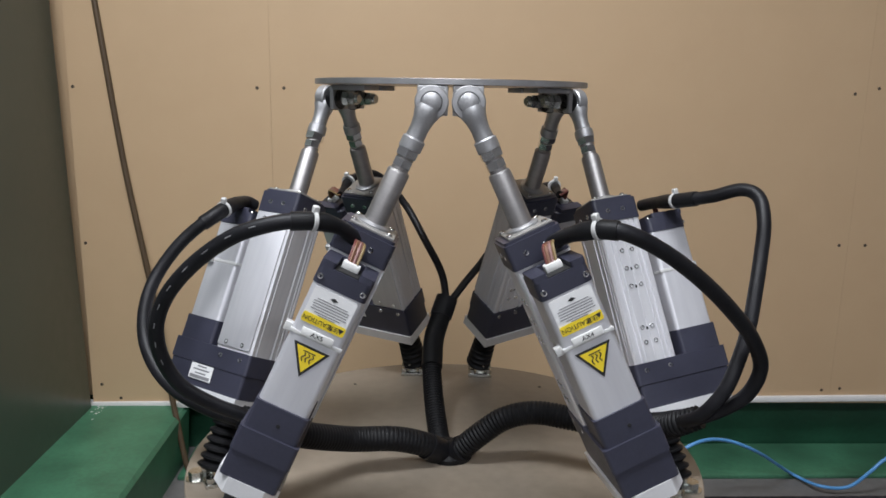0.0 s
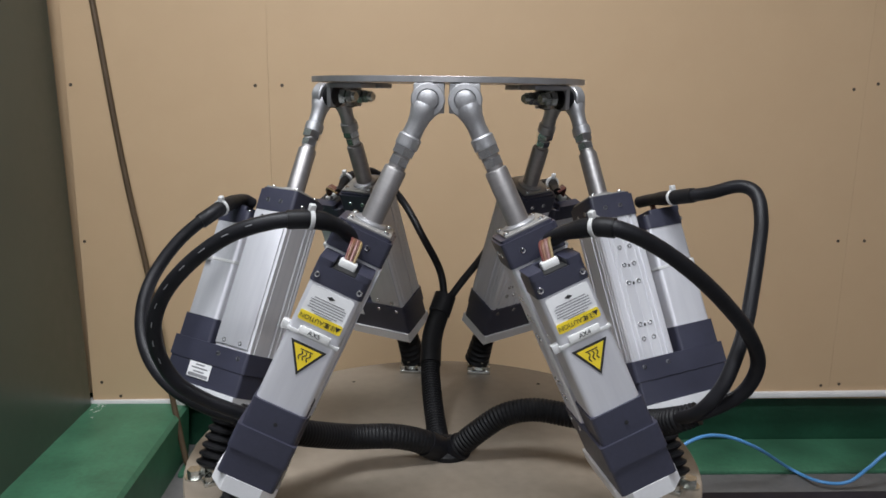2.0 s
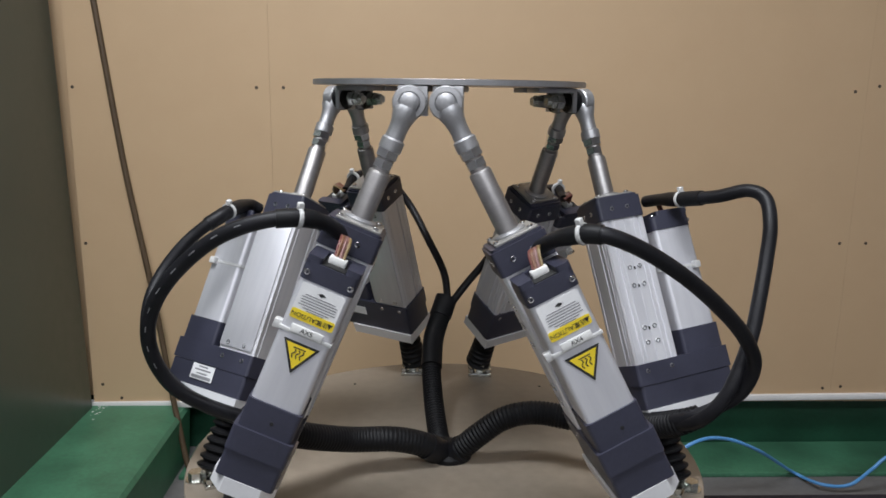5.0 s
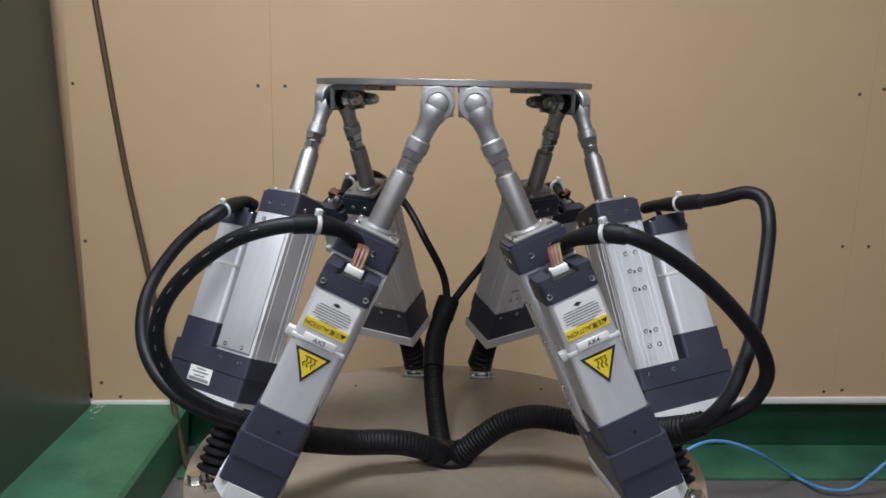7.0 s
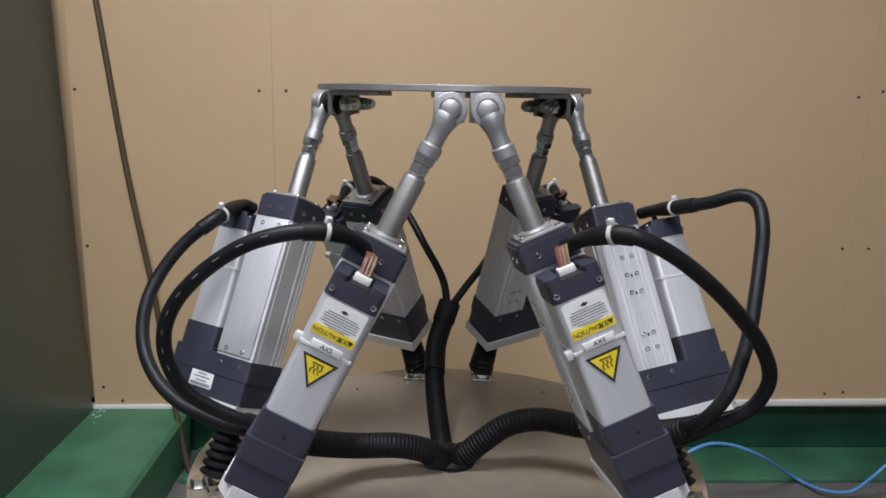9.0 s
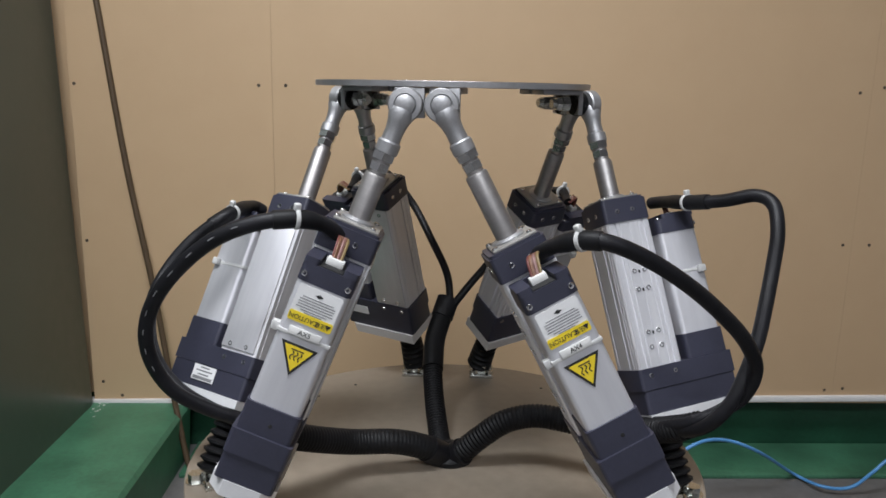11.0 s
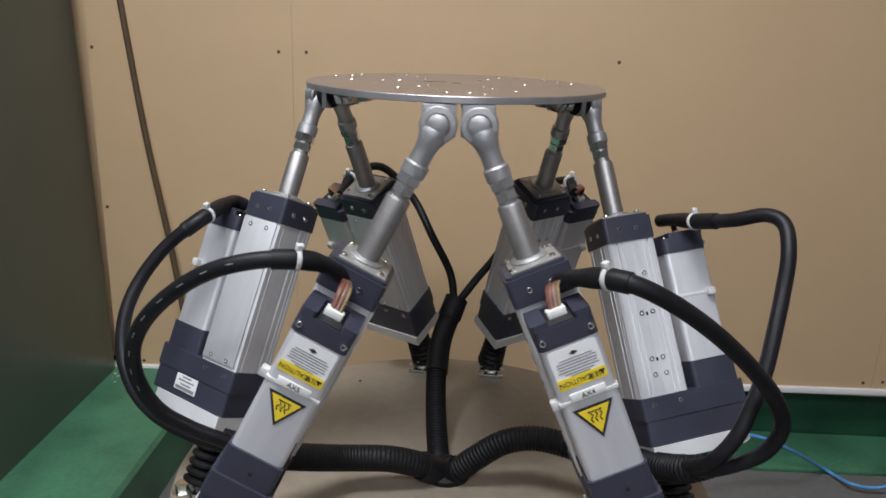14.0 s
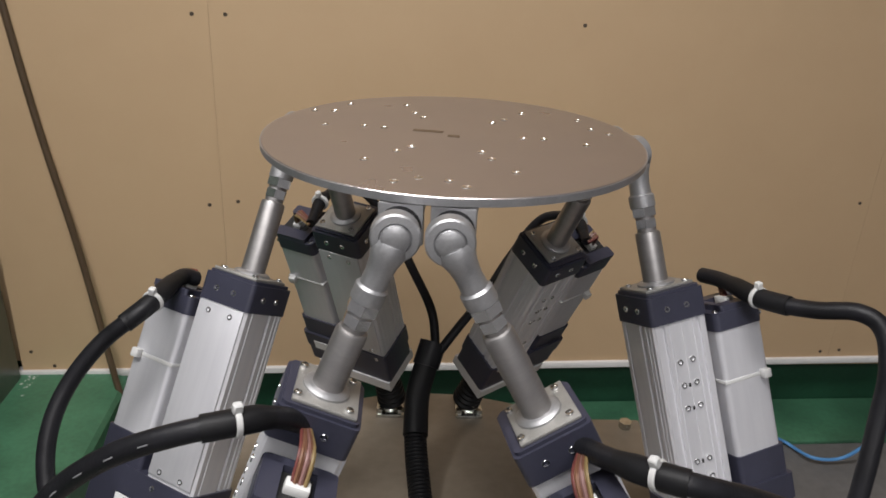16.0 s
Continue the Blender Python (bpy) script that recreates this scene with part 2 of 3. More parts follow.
# column and green ledge on the left
COL_X = -0.5965
structure("column", box(COL_X - 0.206, 0.236, 0.94, 0.4, 0.81, 2.5, 0.012, 3), M_COLUMN, "dark grey-green painted steel column face", "column").rotation_euler = (0, radians(-1.2), 0)
bm = bmesh.new()
add_prism(bm, [(-0.63, FLOOR_Z), (-0.447, FLOOR_Z), (-0.441, LEDGE_Z - 0.012), (-0.446, LEDGE_Z - 0.005), (-0.464, LEDGE_Z), (-0.63, LEDGE_Z)], -0.66, -(-0.40), pose(0, 0, 0, 90, 0, 0))
structure("ledge", bm, M_GREEN, "worn bright green painted concrete ledge beside the column", "ledge")

rng = random.Random(4)
bm = bmesh.new()
for i in range(30):
    y = WALL_Y - 0.002 - abs(rng.gauss(0, 0.03))
    c = rng.uniform(0.0004, 0.0013)
    bmesh.ops.create_icosphere(bm, subdivisions=1, radius=c, matrix=pose(COL_X + 0.012 + rng.uniform(-0.006, 0.010), y, LEDGE_Z + c * 0.2, 0, 0, rng.uniform(0, 180)) @ Matrix.Diagonal((rng.uniform(0.8, 1.9), rng.uniform(0.8, 1.9), 0.5, 1)))
thing("plaster_crumbs", bm, M_TRIM, "pale crumbled plaster along the foot of the column", "debris", kind="stuff")

# screws in the boards
bm = lathe([(0.0028, 0), (0.0028, 0.0004), (0.002, 0.0007), (0.001, 0.0003)], 10)
screw_me = mesh_of("screw", bm, M_SCREW)
for x, z in [(-0.5929, 0.3157), (-0.592, 0.062), (-0.3022, 0.3183), (-0.2594, 0.319), (-0.2994, 0.0552), (-0.259, 0.0607), (0.2197, 0.3202), (0.2218, 0.0532), (0.6783, 0.3249), (0.7179, 0.3342), (0.6825, 0.0697), (0.7284, 0.0701), (-0.5524, -0.2107), (-0.583, -0.1857), (0.683, -0.1943), (0.7157, -0.1913), (-0.2801, 0.576), (-0.3007, 0.5786), (0.213, 0.5881)]:
    s = new("screw", screw_me)
    s.matrix_world = pose(x, WALL_Y, z, 90, 0, 0)
    tagged(s, "small dull brown screw head in the beige wall board", "screw", "wall screws")

# cables of the room
thing("wall_cable", tube([(-0.5814, 0.6434, 0.7272), (-0.5499, 0.6428, 0.4624), (-0.5184, 0.6402, 0.1950), (-0.4833, 0.6299, -0.0096), (-0.4545, 0.6118, -0.1905),
                          (-0.4451, 0.6037, -0.2350), (-0.4286, 0.5905, -0.3085), (-0.4125, 0.5789, -0.3215), (-0.3716, 0.4790, -0.3198)], 0.0048, 10),
      M_BROWNC, "brown cable hanging down the beige wall", "cable")
thing("network_cable", tube([(0.3187, 0.4562, -0.2564), (0.3814, 0.4574, -0.2072), (0.4364, 0.4737, -0.2076), (0.4985, 0.4862, -0.2340), (0.6012, 0.5656, -0.3135), (0.6262, 0.5200, -0.3117), (0.6702, 0.5134, -0.3103), (0.6988, 0.5044, -0.2783), (0.7223, 0.5048, -0.2556), (0.7834, 0.5037, -0.2136)], 0.0028, 10),
      M_BLUE, "bright blue network cable lying on the floor", "cable")

# ---------------------------------------------------------------- the hexapod's base
PSI = -2.88                      # degrees by which the machine is turned to the wall
CX, CY = -0.0201, 0.0234                     # its middle
DISC_R = 0.2232
hexm = pose(CX, CY, 0, 0, 0, PSI)
stand = thing("stand", box(CX, CY, -0.175, 0.34, 0.34, 0.305, 0.01), M_DARK, "dark steel pedestal under the base plate", "stand")
thing("stand_beam", box(0.42, -0.0096, -0.1987, 1.2, 0.27, 0.19, 0.004), M_DARK, "dark painted steel beam beside the pedestal", "beam")
base = tagged(new("base_plate"), "beige painted round base plate bolted onto a square plate", "base plate")
base.matrix_world = hexm
part("disc", lathe([(DISC_R - 0.001, -0.012), (DISC_R, -0.011), (DISC_R, -0.001), (DISC_R - 0.001, 0)], 128), M_BASE, base)
part("square_plate", box(0, 0, -0.0165, 0.424, 0.402, 0.009, 0.003), M_BASE, base)
for sx in (-1, 1):
    for sy in (-1, 1):
        part("bolt", prism([(x * 0.0065, y * 0.0065) for x, y in HEX], -0.012, -0.005), M_ZINC, base, m=pose(sx * 0.194, sy * 0.187, 0))
for x in (-0.204, 0.203):
    edge_bolt = part("edge_bolt", prism([(a * 0.0062, b * 0.0062) for a, b in HEX], 0.0018, 0.0078), M_ZINC, base, "zinc-plated hexagon bolt", pose(x, -0.063, 0, 0, 0, 17))
    part("washer", lathe([(0.0085, 0.0001), (0.0085, 0.0016), (0.004, 0.0018)], 20), M_ZINC, edge_bolt)
hole_me = mesh_of("hole", lathe([(0.0016, 0), (0.0016, 0.0003), (0.0006, 0.0004)], 10), M_HOLE)
for x, y in [(-0.10, 0.152), (0.103, 0.155), (0.135, 0.12), (-0.135, 0.118)]:
    piece("hole", hole_me, base, pose(x, y, 0.0001))

RB, SB, ZB = 0.1923, 0.0382, 0.0208     # lower joints: radius, half spacing, height
RT, ST = 0.1202, 0.0124              # upper joints
PLATE_Z, JOINT_DROP = 0.3256, 0.0161
PLATE_R = 0.1098


def turn(a):
    return Matrix.Rotation(radians(a), 4, "Z")


def base_joint(k, s):
    return hexm @ turn(120 * k) @ Vector((s * SB, RB, ZB))


def platform_pose(t):
    """The top plate swings to and fro about the upright axis, from 2 s on, in 1.25 s."""
    u = min(1, max(0, (t - 2.0) / 0.42))
    swing = 9.73 * math.cos(2 * math.pi * (t - 0.4576) / 1.25) * u * u * (3 - 2 * u)
    return pose(CX, CY, PLATE_Z, 0, 0, PSI + swing)


def top_joint(k, s, t):
    j = (k + 2) % 3 if s < 0 else (k + 1) % 3
    return platform_pose(t) @ turn(120 * j) @ Vector((s * ST, -RT, -JOINT_DROP)), j


def leg_pose(k, s, azimuth, t):
    """Stands in the lower joint; z runs to the upper joint, x to the motor."""
    b = base_joint(k, s)
    z = (top_joint(k, s, t)[0] - b)
    reach = z.length
    z.normalize()
    out = Vector((math.cos(radians(azimuth)), math.sin(radians(azimuth)), 0))
    x = (out - z * out.dot(z)).normalized()
    y = z.cross(x)
    m = Matrix((x, y, z)).transposed().to_4x4()
    m.translation = b
    return m, reach


LEGS = [("FL", 1, -1, 266.9), ("FR", 2, 1, 276.3), ("L", 1, 1, 148.0), ("R", 2, -1, 13.0), ("BL", 0, -1, 148.0), ("BR", 0, 1, 33.6)]

# ---------------------------------------------------------------- the top plate
top = tagged(new("top_plate"), "round grey anodised aluminium plate on six rod ends", "platform")
TT = 0.0045
# lighter, duller ring added round the disc to imitate light caught by its edge
part("rim", lathe([(PLATE_R - 0.002, -TT + 0.0004), (PLATE_R + 0.0003, -TT + 0.0004), (PLATE_R + 0.0003, -0.0004), (PLATE_R - 0.002, -0.0004)], 128), M_STEEL, top, "pale ring added for the light on the plate edge")
part("disc", lathe([(PLATE_R - 0.0006, -TT), (PLATE_R, -TT + 0.0006), (PLATE_R, -0.0006), (PLATE_R - 0.0006, 0)], 128), M_PLATE, top)
bolt_me = mesh_of("countersunk_bolt", lathe([(0.0024, 0), (0.0023, 0.0003), (0.0012, 0.00035), (0.001, 0.0001)], 14), M_CHROME)
for x, y in [(-0.0896, 0.0366), (-0.0771, 0.0393), (-0.072, 0.0615), (-0.0505, 0.0057), (-0.0383, 0.0054), (-0.0739, 0.0037), (-0.0355, 0.0697), (-0.0263, 0.0488), (-0.0192, 0.0371), (-0.0222, -0.0424), (-0.0157, -0.0327), (-0.0355, -0.0622), (-0.0142, -0.0943), (-0.0035, -0.0867), (0.0114, -0.0876), (0.0207, -0.0951), (0.0233, -0.0333), (0.0291, -0.045), (0.0429, -0.0659), (0.0245, 0.0354), (0.031, 0.0463), (0.0418, 0.0672), (0.0446, 0.003), (0.0566, 0.0041), (0.0781, 0.0582), (0.0854, 0.036), (0.0959, 0.0279), (0.0807, -0.003)]:
    piece("bolt", bolt_me, top, pose(x - 0.0045, y + 0.003, 0))
part("mark", box(-0.016, 0.007, 0.0001, 0.018, 0.004, 0.0003), M_BROWNC, top)
part("mark", box(0.000, -0.001, 0.0001, 0.007, 0.004, 0.0003), M_BROWNC, top)
for j in range(3):
    for s in (-1, 1):
        bm = bmesh.new()
        add_box(bm, s * 0.0122, -0.1065, -TT - 0.0105, 0.0212, 0.0042, 0.0205, 0.0008)
        add_box(bm, s * 0.0122, -0.089, -TT - 0.0022, 0.0212, 0.036, 0.0042, 0.0008)
        br = part("bracket", bm, M_STEEL, top, "grey steel angle bracket", turn(120 * j))
        ax = pose(s * ST, -RT, -JOINT_DROP, 90, 0, 0)
        part("spacer", lathe([(0.0092, -0.0158), (0.0102, -0.0125), (0.0102, -0.008), (0.0086, -0.0055)], 20, ax), M_BLACK, br, "black rubber spacer")
        bm = prism([(x * 0.0065, y * 0.0065) for x, y in HEX], -0.027, -0.0205, ax)
        part("nut", bm, M_ZINC, br)
        part("bolt", lathe([(0.0036, -0.036), (0.004, -0.035), (0.004, -0.02)], 14, ax), M_ZINC, br)
        part("washer", prism([(x * 0.0058, y * 0.0058) for x, y in HEX], -0.0325, -0.0275, ax), M_ZINC, br)

# ---------------------------------------------------------------- actuators
PLATE0, GEAR0, GEAR1, MOT1, BODY1, CAP1 = 0.039, 0.050, 0.086, 0.106, 0.205, 0.225   # heights along the axis
MCAP0, MCAP1 = 0.190, 0.206
OFF = 0.0445                # motor axis beside the cylinder's
HW = 0.0194                # half width of the cylinder body


def body_outline(w):
    """The extruded cylinder profile: a flat cover on +y, grooves on -y and -x."""
    c = 0.0016
    pts = [(w - c, w), (-w + c, w), (-w, w - c)]
    for y, h, e in ((0.0135, 0.0008, 0.0006), (-0.0050, 0.0014, 0.0014), (-0.0112, 0.0009, 0.0008), (-0.0150, 0.0007, 0.0006)):
        pts += [(-w, y + h), (-w + e, y + h * 0.7), (-w + e, y - h * 0.7), (-w, y - h)]
    pts += [(-w, -w + c), (-w + c, -w)]
    for x, h, e in ((-0.0128, 0.0014, 0.0014), (-0.0086, 0.0007, 0.0006), (0.0, 0.0010, 0.0005), (0.0086, 0.0007, 0.0006), (0.0128, 0.0014, 0.0014)):
        pts += [(x - h, -w), (x - h * 0.7, -w + e), (x + h * 0.7, -w + e), (x + h, -w)]
    pts += [(w - c, -w), (w, -w + c), (w, w - c)]
    return pts


def round_rect(cx, cy, hx, hy, r, n=4):
    pts = []
    for a0, sx, sy in ((0, 1, 1), (90, -1, 1), (180, -1, -1), (270, 1, -1)):
        for i in range(n + 1):
            a = radians(a0 + 90 * i / n)
            pts.append((cx + sx * (hx - r) + r * math.cos(a), cy + sy * (hy - r) + r * math.sin(a)))
    return pts


socket_me = mesh_of("socket_screw", lathe([(0.0021, 0), (0.0021, 0.0012), (0.0018, 0.0016), (0.0011, 0.0015), (0.0010, 0.0004)], 12), M_CHROME)
small_hole_me = mesh_of("small_hole", lathe([(0.0014, 0), (0.0014, 0.0003), (0.0005, 0.0004)], 10), M_HOLE)


def bellows(r0, r1, z0, z1, n):
    prof = []
    for i in range(n):
        a = z0 + (z1 - z0) * i / n
        h = (z1 - z0) / n
        r = r0 + (r1 - r0) * i / n
        prof += [(r * 0.72, a), (r, a + h * 0.35), (r, a + h * 0.6), (r * 0.72, a + h * 0.98)]
    return prof


def actuator(tag, k, s, azimuth):
    act = tagged(new("linear_actuator"), "aluminium and navy electric actuator with side-mounted motor and black cable", "actuator", "actuators of the hexapod")
    act["side"] = tag
    m, reach = leg_pose(k, s, azimuth, 0)
    act.matrix_world = m
    # cylinder
    body = part("cylinder_body", prism(body_outline(HW), GEAR1, BODY1), M_ALU, act, "grooved extruded aluminium body")
    for z in (0.101, 0.113, 0.148, 0.163, 0.178):
        for x in (-0.0046, 0.0046):
            piece("screw", socket_me, body, pose(x, -HW + 0.0008, z + 0.001, 90, 0, 0))
    for z in (0.113, 0.148, 0.163):
        piece("slot_hole", small_hole_me, body, pose(0, -HW + 0.0006, z, 90, 0, 0))
    cover = part("cover", box(0, HW + 0.0006, (GEAR1 + BODY1) / 2 + 0.001, 2 * HW - 0.003, 0.0016, BODY1 - GEAR1 - 0.003, 0.0005), M_ALU_M, act, "flat brushed aluminium cover")
    for x in (-0.0088, 0.0088):
        for z in (GEAR1 + 0.006, BODY1 - 0.006):
            piece("screw", socket_me, cover, pose(x, HW + 0.0003, z, -90, 0, 0))
    bm = prism(round_rect(0, 0, HW + 0.001, HW + 0.001, 0.003), BODY1, CAP1 - 0.002)
    add_prism(bm, round_rect(0, 0, HW - 0.0005, HW - 0.0005, 0.003), CAP1 - 0.002, CAP1)
    cap = part("end_cap", bm, M_NAVY, act, "navy cast end cap")
    part("collar", lathe([(0.0118, CAP1), (0.0118, CAP1 + 0.0032), (0.0105, CAP1 + 0.0042), (0.0092, CAP1 + 0.0046)], 28), M_STEEL, cap)
    part("flange", box(0, 0.0012, CAP1 + 0.0010, 0.0345, 0.0320, 0.0020, 0.0006), M_FLANGE, cap, "dull grey machined flange plate")
    for a in range(4):
        piece("screw", socket_me, cap, turn(90 * a) @ pose(0.0128, 0.0128, CAP1 + 0.0018))
    for a in range(4):
        piece("screw", socket_me, cap, turn(90 * a) @ pose(HW - 0.0002, 0.006, BODY1 + 0.009, 0, 90, 0))
        piece("screw", socket_me, cap, turn(90 * a) @ pose(HW - 0.0002, -0.008, BODY1 + 0.009, 0, 90, 0))
    # motor
    mot = part("motor", prism(round_rect(OFF, 0, 0.0172, 0.0172, 0.0035), MOT1, MCAP0), M_ALU_M, act, "matt aluminium motor housing")
    bm = prism(round_rect(OFF, 0, 0.0178, 0.0178, 0.004), MCAP0, MCAP1 - 0.004)
    for y in (-0.0128, 0.0128):
        add_prism(bm, round_rect(OFF + 0.003, y, 0.0148, 0.0048, 0.002), MCAP1 - 0.004, MCAP1)
    add_prism(bm, round_rect(OFF - 0.0095, 0, 0.0023, 0.0165, 0.001), MCAP1 - 0.004, MCAP1)
    mcap = part("motor_cap", bm, M_NAVY, act, "navy motor end cap")
    for y in (-0.0142, 0.0142):
        piece("screw", socket_me, mcap, pose(OFF + 0.0172, y, MCAP0 + 0.005, 0, 90, 0))
        piece("screw", socket_me, mcap, pose(OFF - 0.0145, y, MCAP1 - 0.0045))
    part("motor_base", prism(round_rect(OFF + 0.0005, 0, 0.0184, 0.0184, 0.0030), GEAR1 - 0.004, MOT1), M_NAVY, act, "navy motor flange")
    bm = prism(round_rect(OFF / 2, 0, OFF / 2 + HW + 0.0015, HW + 0.0011, 0.0028), GEAR0 + 0.019, GEAR1)
    add_prism(bm, round_rect(OFF / 2, 0, OFF / 2 + HW + 0.0003, HW + 0.0004, 0.0028), GEAR0, GEAR0 + 0.0187)
    gear = part("gear_housing", bm, M_NAVY, act, "navy cast belt housing")
    for y in (-1, 1):
        for x in (-0.011, 0.011):
            piece("screw", socket_me, gear, pose(x, y * (HW - 0.0002), GEAR1 - 0.006, -90 * y, 0, 0))
    piece("hole", small_hole_me, gear, pose(OFF + 0.0190, 0.002, GEAR1 + 0.0085, 0, 90, 0))
    e, h = OFF + HW + 0.0008, HW + 0.0022
    foot = part("bottom_plate", prism([(-HW, -h), (e - 0.010, -h), (e, -h + 0.009), (e, h - 0.009), (e - 0.010, h), (-HW, h)], PLATE0, GEAR0), M_PALE, act, "pale aluminium bottom plate")
    for i in range(5):
        part("tooth", box(-0.004 + i * 0.0032, HW + 0.0006, PLATE0 + 0.001, 0.0018, 0.002, 0.003, 0.0004), M_BLACK, foot)
    # universal joint under a rubber boot
    boot = part("boot", lathe(bellows(0.0140, 0.0115, -0.011, 0.038, 7), 24), M_BLACK, act, "black rubber bellows boot")
    part("clamp", lathe([(0.0098, 0.0365), (0.0102, 0.037), (0.0102, 0.0405), (0.0098, 0.041)], 20), M_CHROME, boot)
    # motor lead: connector, coloured wires, sleeve
    plug = part("connector", box(OFF + 0.004, 0, MCAP1 - 0.001, 0.007, 0.0115, 0.0055, 0.001), M_WHITE, act, "white plug with coloured wires")
    part("socket", box(OFF + 0.005, 0, MCAP1 - 0.0037, 0.0235, 0.0155, 0.0012, 0.0004), M_HOLE, plug)
    part("tie", box(OFF, 0, 0.156, 0.0352, 0.0352, 0.0026, 0.0003), M_TIE, mot, "translucent nylon tie")
    part("tie_head", box(OFF + 0.012, (-0.0195 if tag in ("R", "BR", "FL", "FR") else 0.0195), 0.156, 0.006, 0.005, 0.006, 0.0008), M_TIE, mot)
    leads(tag, act, plug)
    # rod with its end
    rod = part("rod", lathe([(0.0079, -0.105), (0.0079, -0.052), (0.0073, -0.0505), (0.0060, -0.0500), (0.0060, -0.034)], 28), M_ROD, act, "turned steel rod with a ball rod end")
    part("flat", prism([(x * 0.0070, y * 0.0070) for x, y in HEX], -0.0475, -0.042), M_CHROME, rod)
    part("lock_nut", prism([(x * 0.0081, y * 0.0081) for x, y in HEX], -0.0400, -0.0345), M_CHROME, rod)
    # eye of the rod end: its axis lies along the bolt of its bracket
    tj, j = top_joint(k, s, 0)
    axis = (platform_pose(0).to_3x3() @ turn(120 * j).to_3x3() @ Vector((0, -1, 0)))
    axis = m.to_3x3().inverted() @ axis
    axis = Vector((axis.x, axis.y, 0)).normalized()
    q = Matrix((axis.cross(Vector((0, 0, 1))), Vector((0, 0, 1)), axis)).transposed().to_4x4()
    bm = bmesh.new()
    add_lathe(bm, [(0.0078, -0.0046), (0.0106, -0.0046), (0.0115, -0.0036), (0.0115, 0.0036), (0.0107, 0.0046), (0.0076, 0.0050), (0.0068, 0.0040)], 32, q)
    add_lathe(bm, [(0.0076, -0.0345), (0.0080, -0.034), (0.0080, -0.027), (0.0066, -0.0258), (0.0064, -0.019), (0.0072, -0.013), (0.0092, -0.007), (0.0080, -0.003)], 24)
    eye = part("rod_end", bm, M_STEEL, rod, "grey cast rod-end eye")
    part("ball", lathe([(0.0069, 0.003), (0.0069, 0.0050), (0.0064, 0.0061), (0.0046, 0.0070), (0.0018, 0.0074)], 24, q), M_STEEL, rod, "domed bearing ball")
    rod.matrix_basis = pose(0, 0, reach)
    if tag in ("FL", "FR"):
        motor_labels(tag, mot)
    if tag == "L":
        name_plate(gear)
    if tag == "BL":
        part("blank_label", box(OFF, HW + 0.0013, GEAR0 + 0.022, 0.022, 0.0004, 0.010), M_LABEL, gear, "plain white label")
    return act, rod


def leads(tag, act, plug):
    """Wires out of the plug and the black sleeved cable that loops to the floor conduit; moves with its actuator."""
    p0 = Vector((OFF + 0.004, 0, MCAP1 + 0.001))
    back = act.matrix_world.inverted()
    ends = [back @ Vector(q) for q in CABLES[tag]]
    first = ends[0]
    for i, mat in enumerate((M_RED, M_ORANGE, M_BROWN, M_PINK, M_BROWN, M_YELLOWW)):
        o = Vector((0.0012 * (i % 2), 0.0015 * (i - 2.5), 0))
        mid = p0 + Vector((0, 0, 0.010)) + o * 1.3
        part("wire", tube([p0 + o * 0.8, mid.lerp(first, 0.35) + Vector((0.002, 0, 0.002)), first + o * 0.5], 0.0010, 6, 6), mat, plug)
    n = len(ends)
    cable = part("cable", tube(ends, 0.0052 if n > 8 else 0.0040, 14, 12), M_SLEEVE, act, "black sleeved motor cable")
    sl = smooth_path(ends, 12)
    far = 30 if n > 8 else 12
    part("heat_shrink", tube([sl[0], sl[far // 4], sl[far // 2], sl[3 * far // 4], sl[far]], lambda u: 0.0036 + (0.0026 if n > 8 else 0.0012) * min(1, max(0, u * 2.6 - 0.5)), 14, 8), M_BLACK, cable, "black heat-shrink sleeve")
    if tag == "FL":
        for j in range(40, 100, 7):
            d = (sl[j + 1] - sl[j - 1]).normalized()
            rise = (back.to_3x3() @ Vector((0.1, -0.9, 0.35))).normalized()
            rise = (rise - d * rise.dot(d)).normalized()
            part("print_mark", tube([sl[j] + rise * 0.0050, sl[j + 1] + rise * 0.0050, sl[j + 2] + rise * 0.0050], 0.0004, 6, 4), M_GREYPRINT, cable)
    i = 22 if n > 8 else 9
    tan = (sl[i + 1] - sl[i - 1]).normalized()
    qm = tan.to_track_quat("Z", "Y").to_matrix().to_4x4()
    qm.translation = sl[i]
    bm = lathe([(0.0066, -0.0014), (0.0070, -0.001), (0.0070, 0.001), (0.0066, 0.0014)], 18, qm)
    add_box(bm, 0, 0.0078, 0, 0.004, 0.005, 0.0042, 0.0006, 1, qm)
    part("tie", bm, M_TIE, cable, "white nylon cable tie")


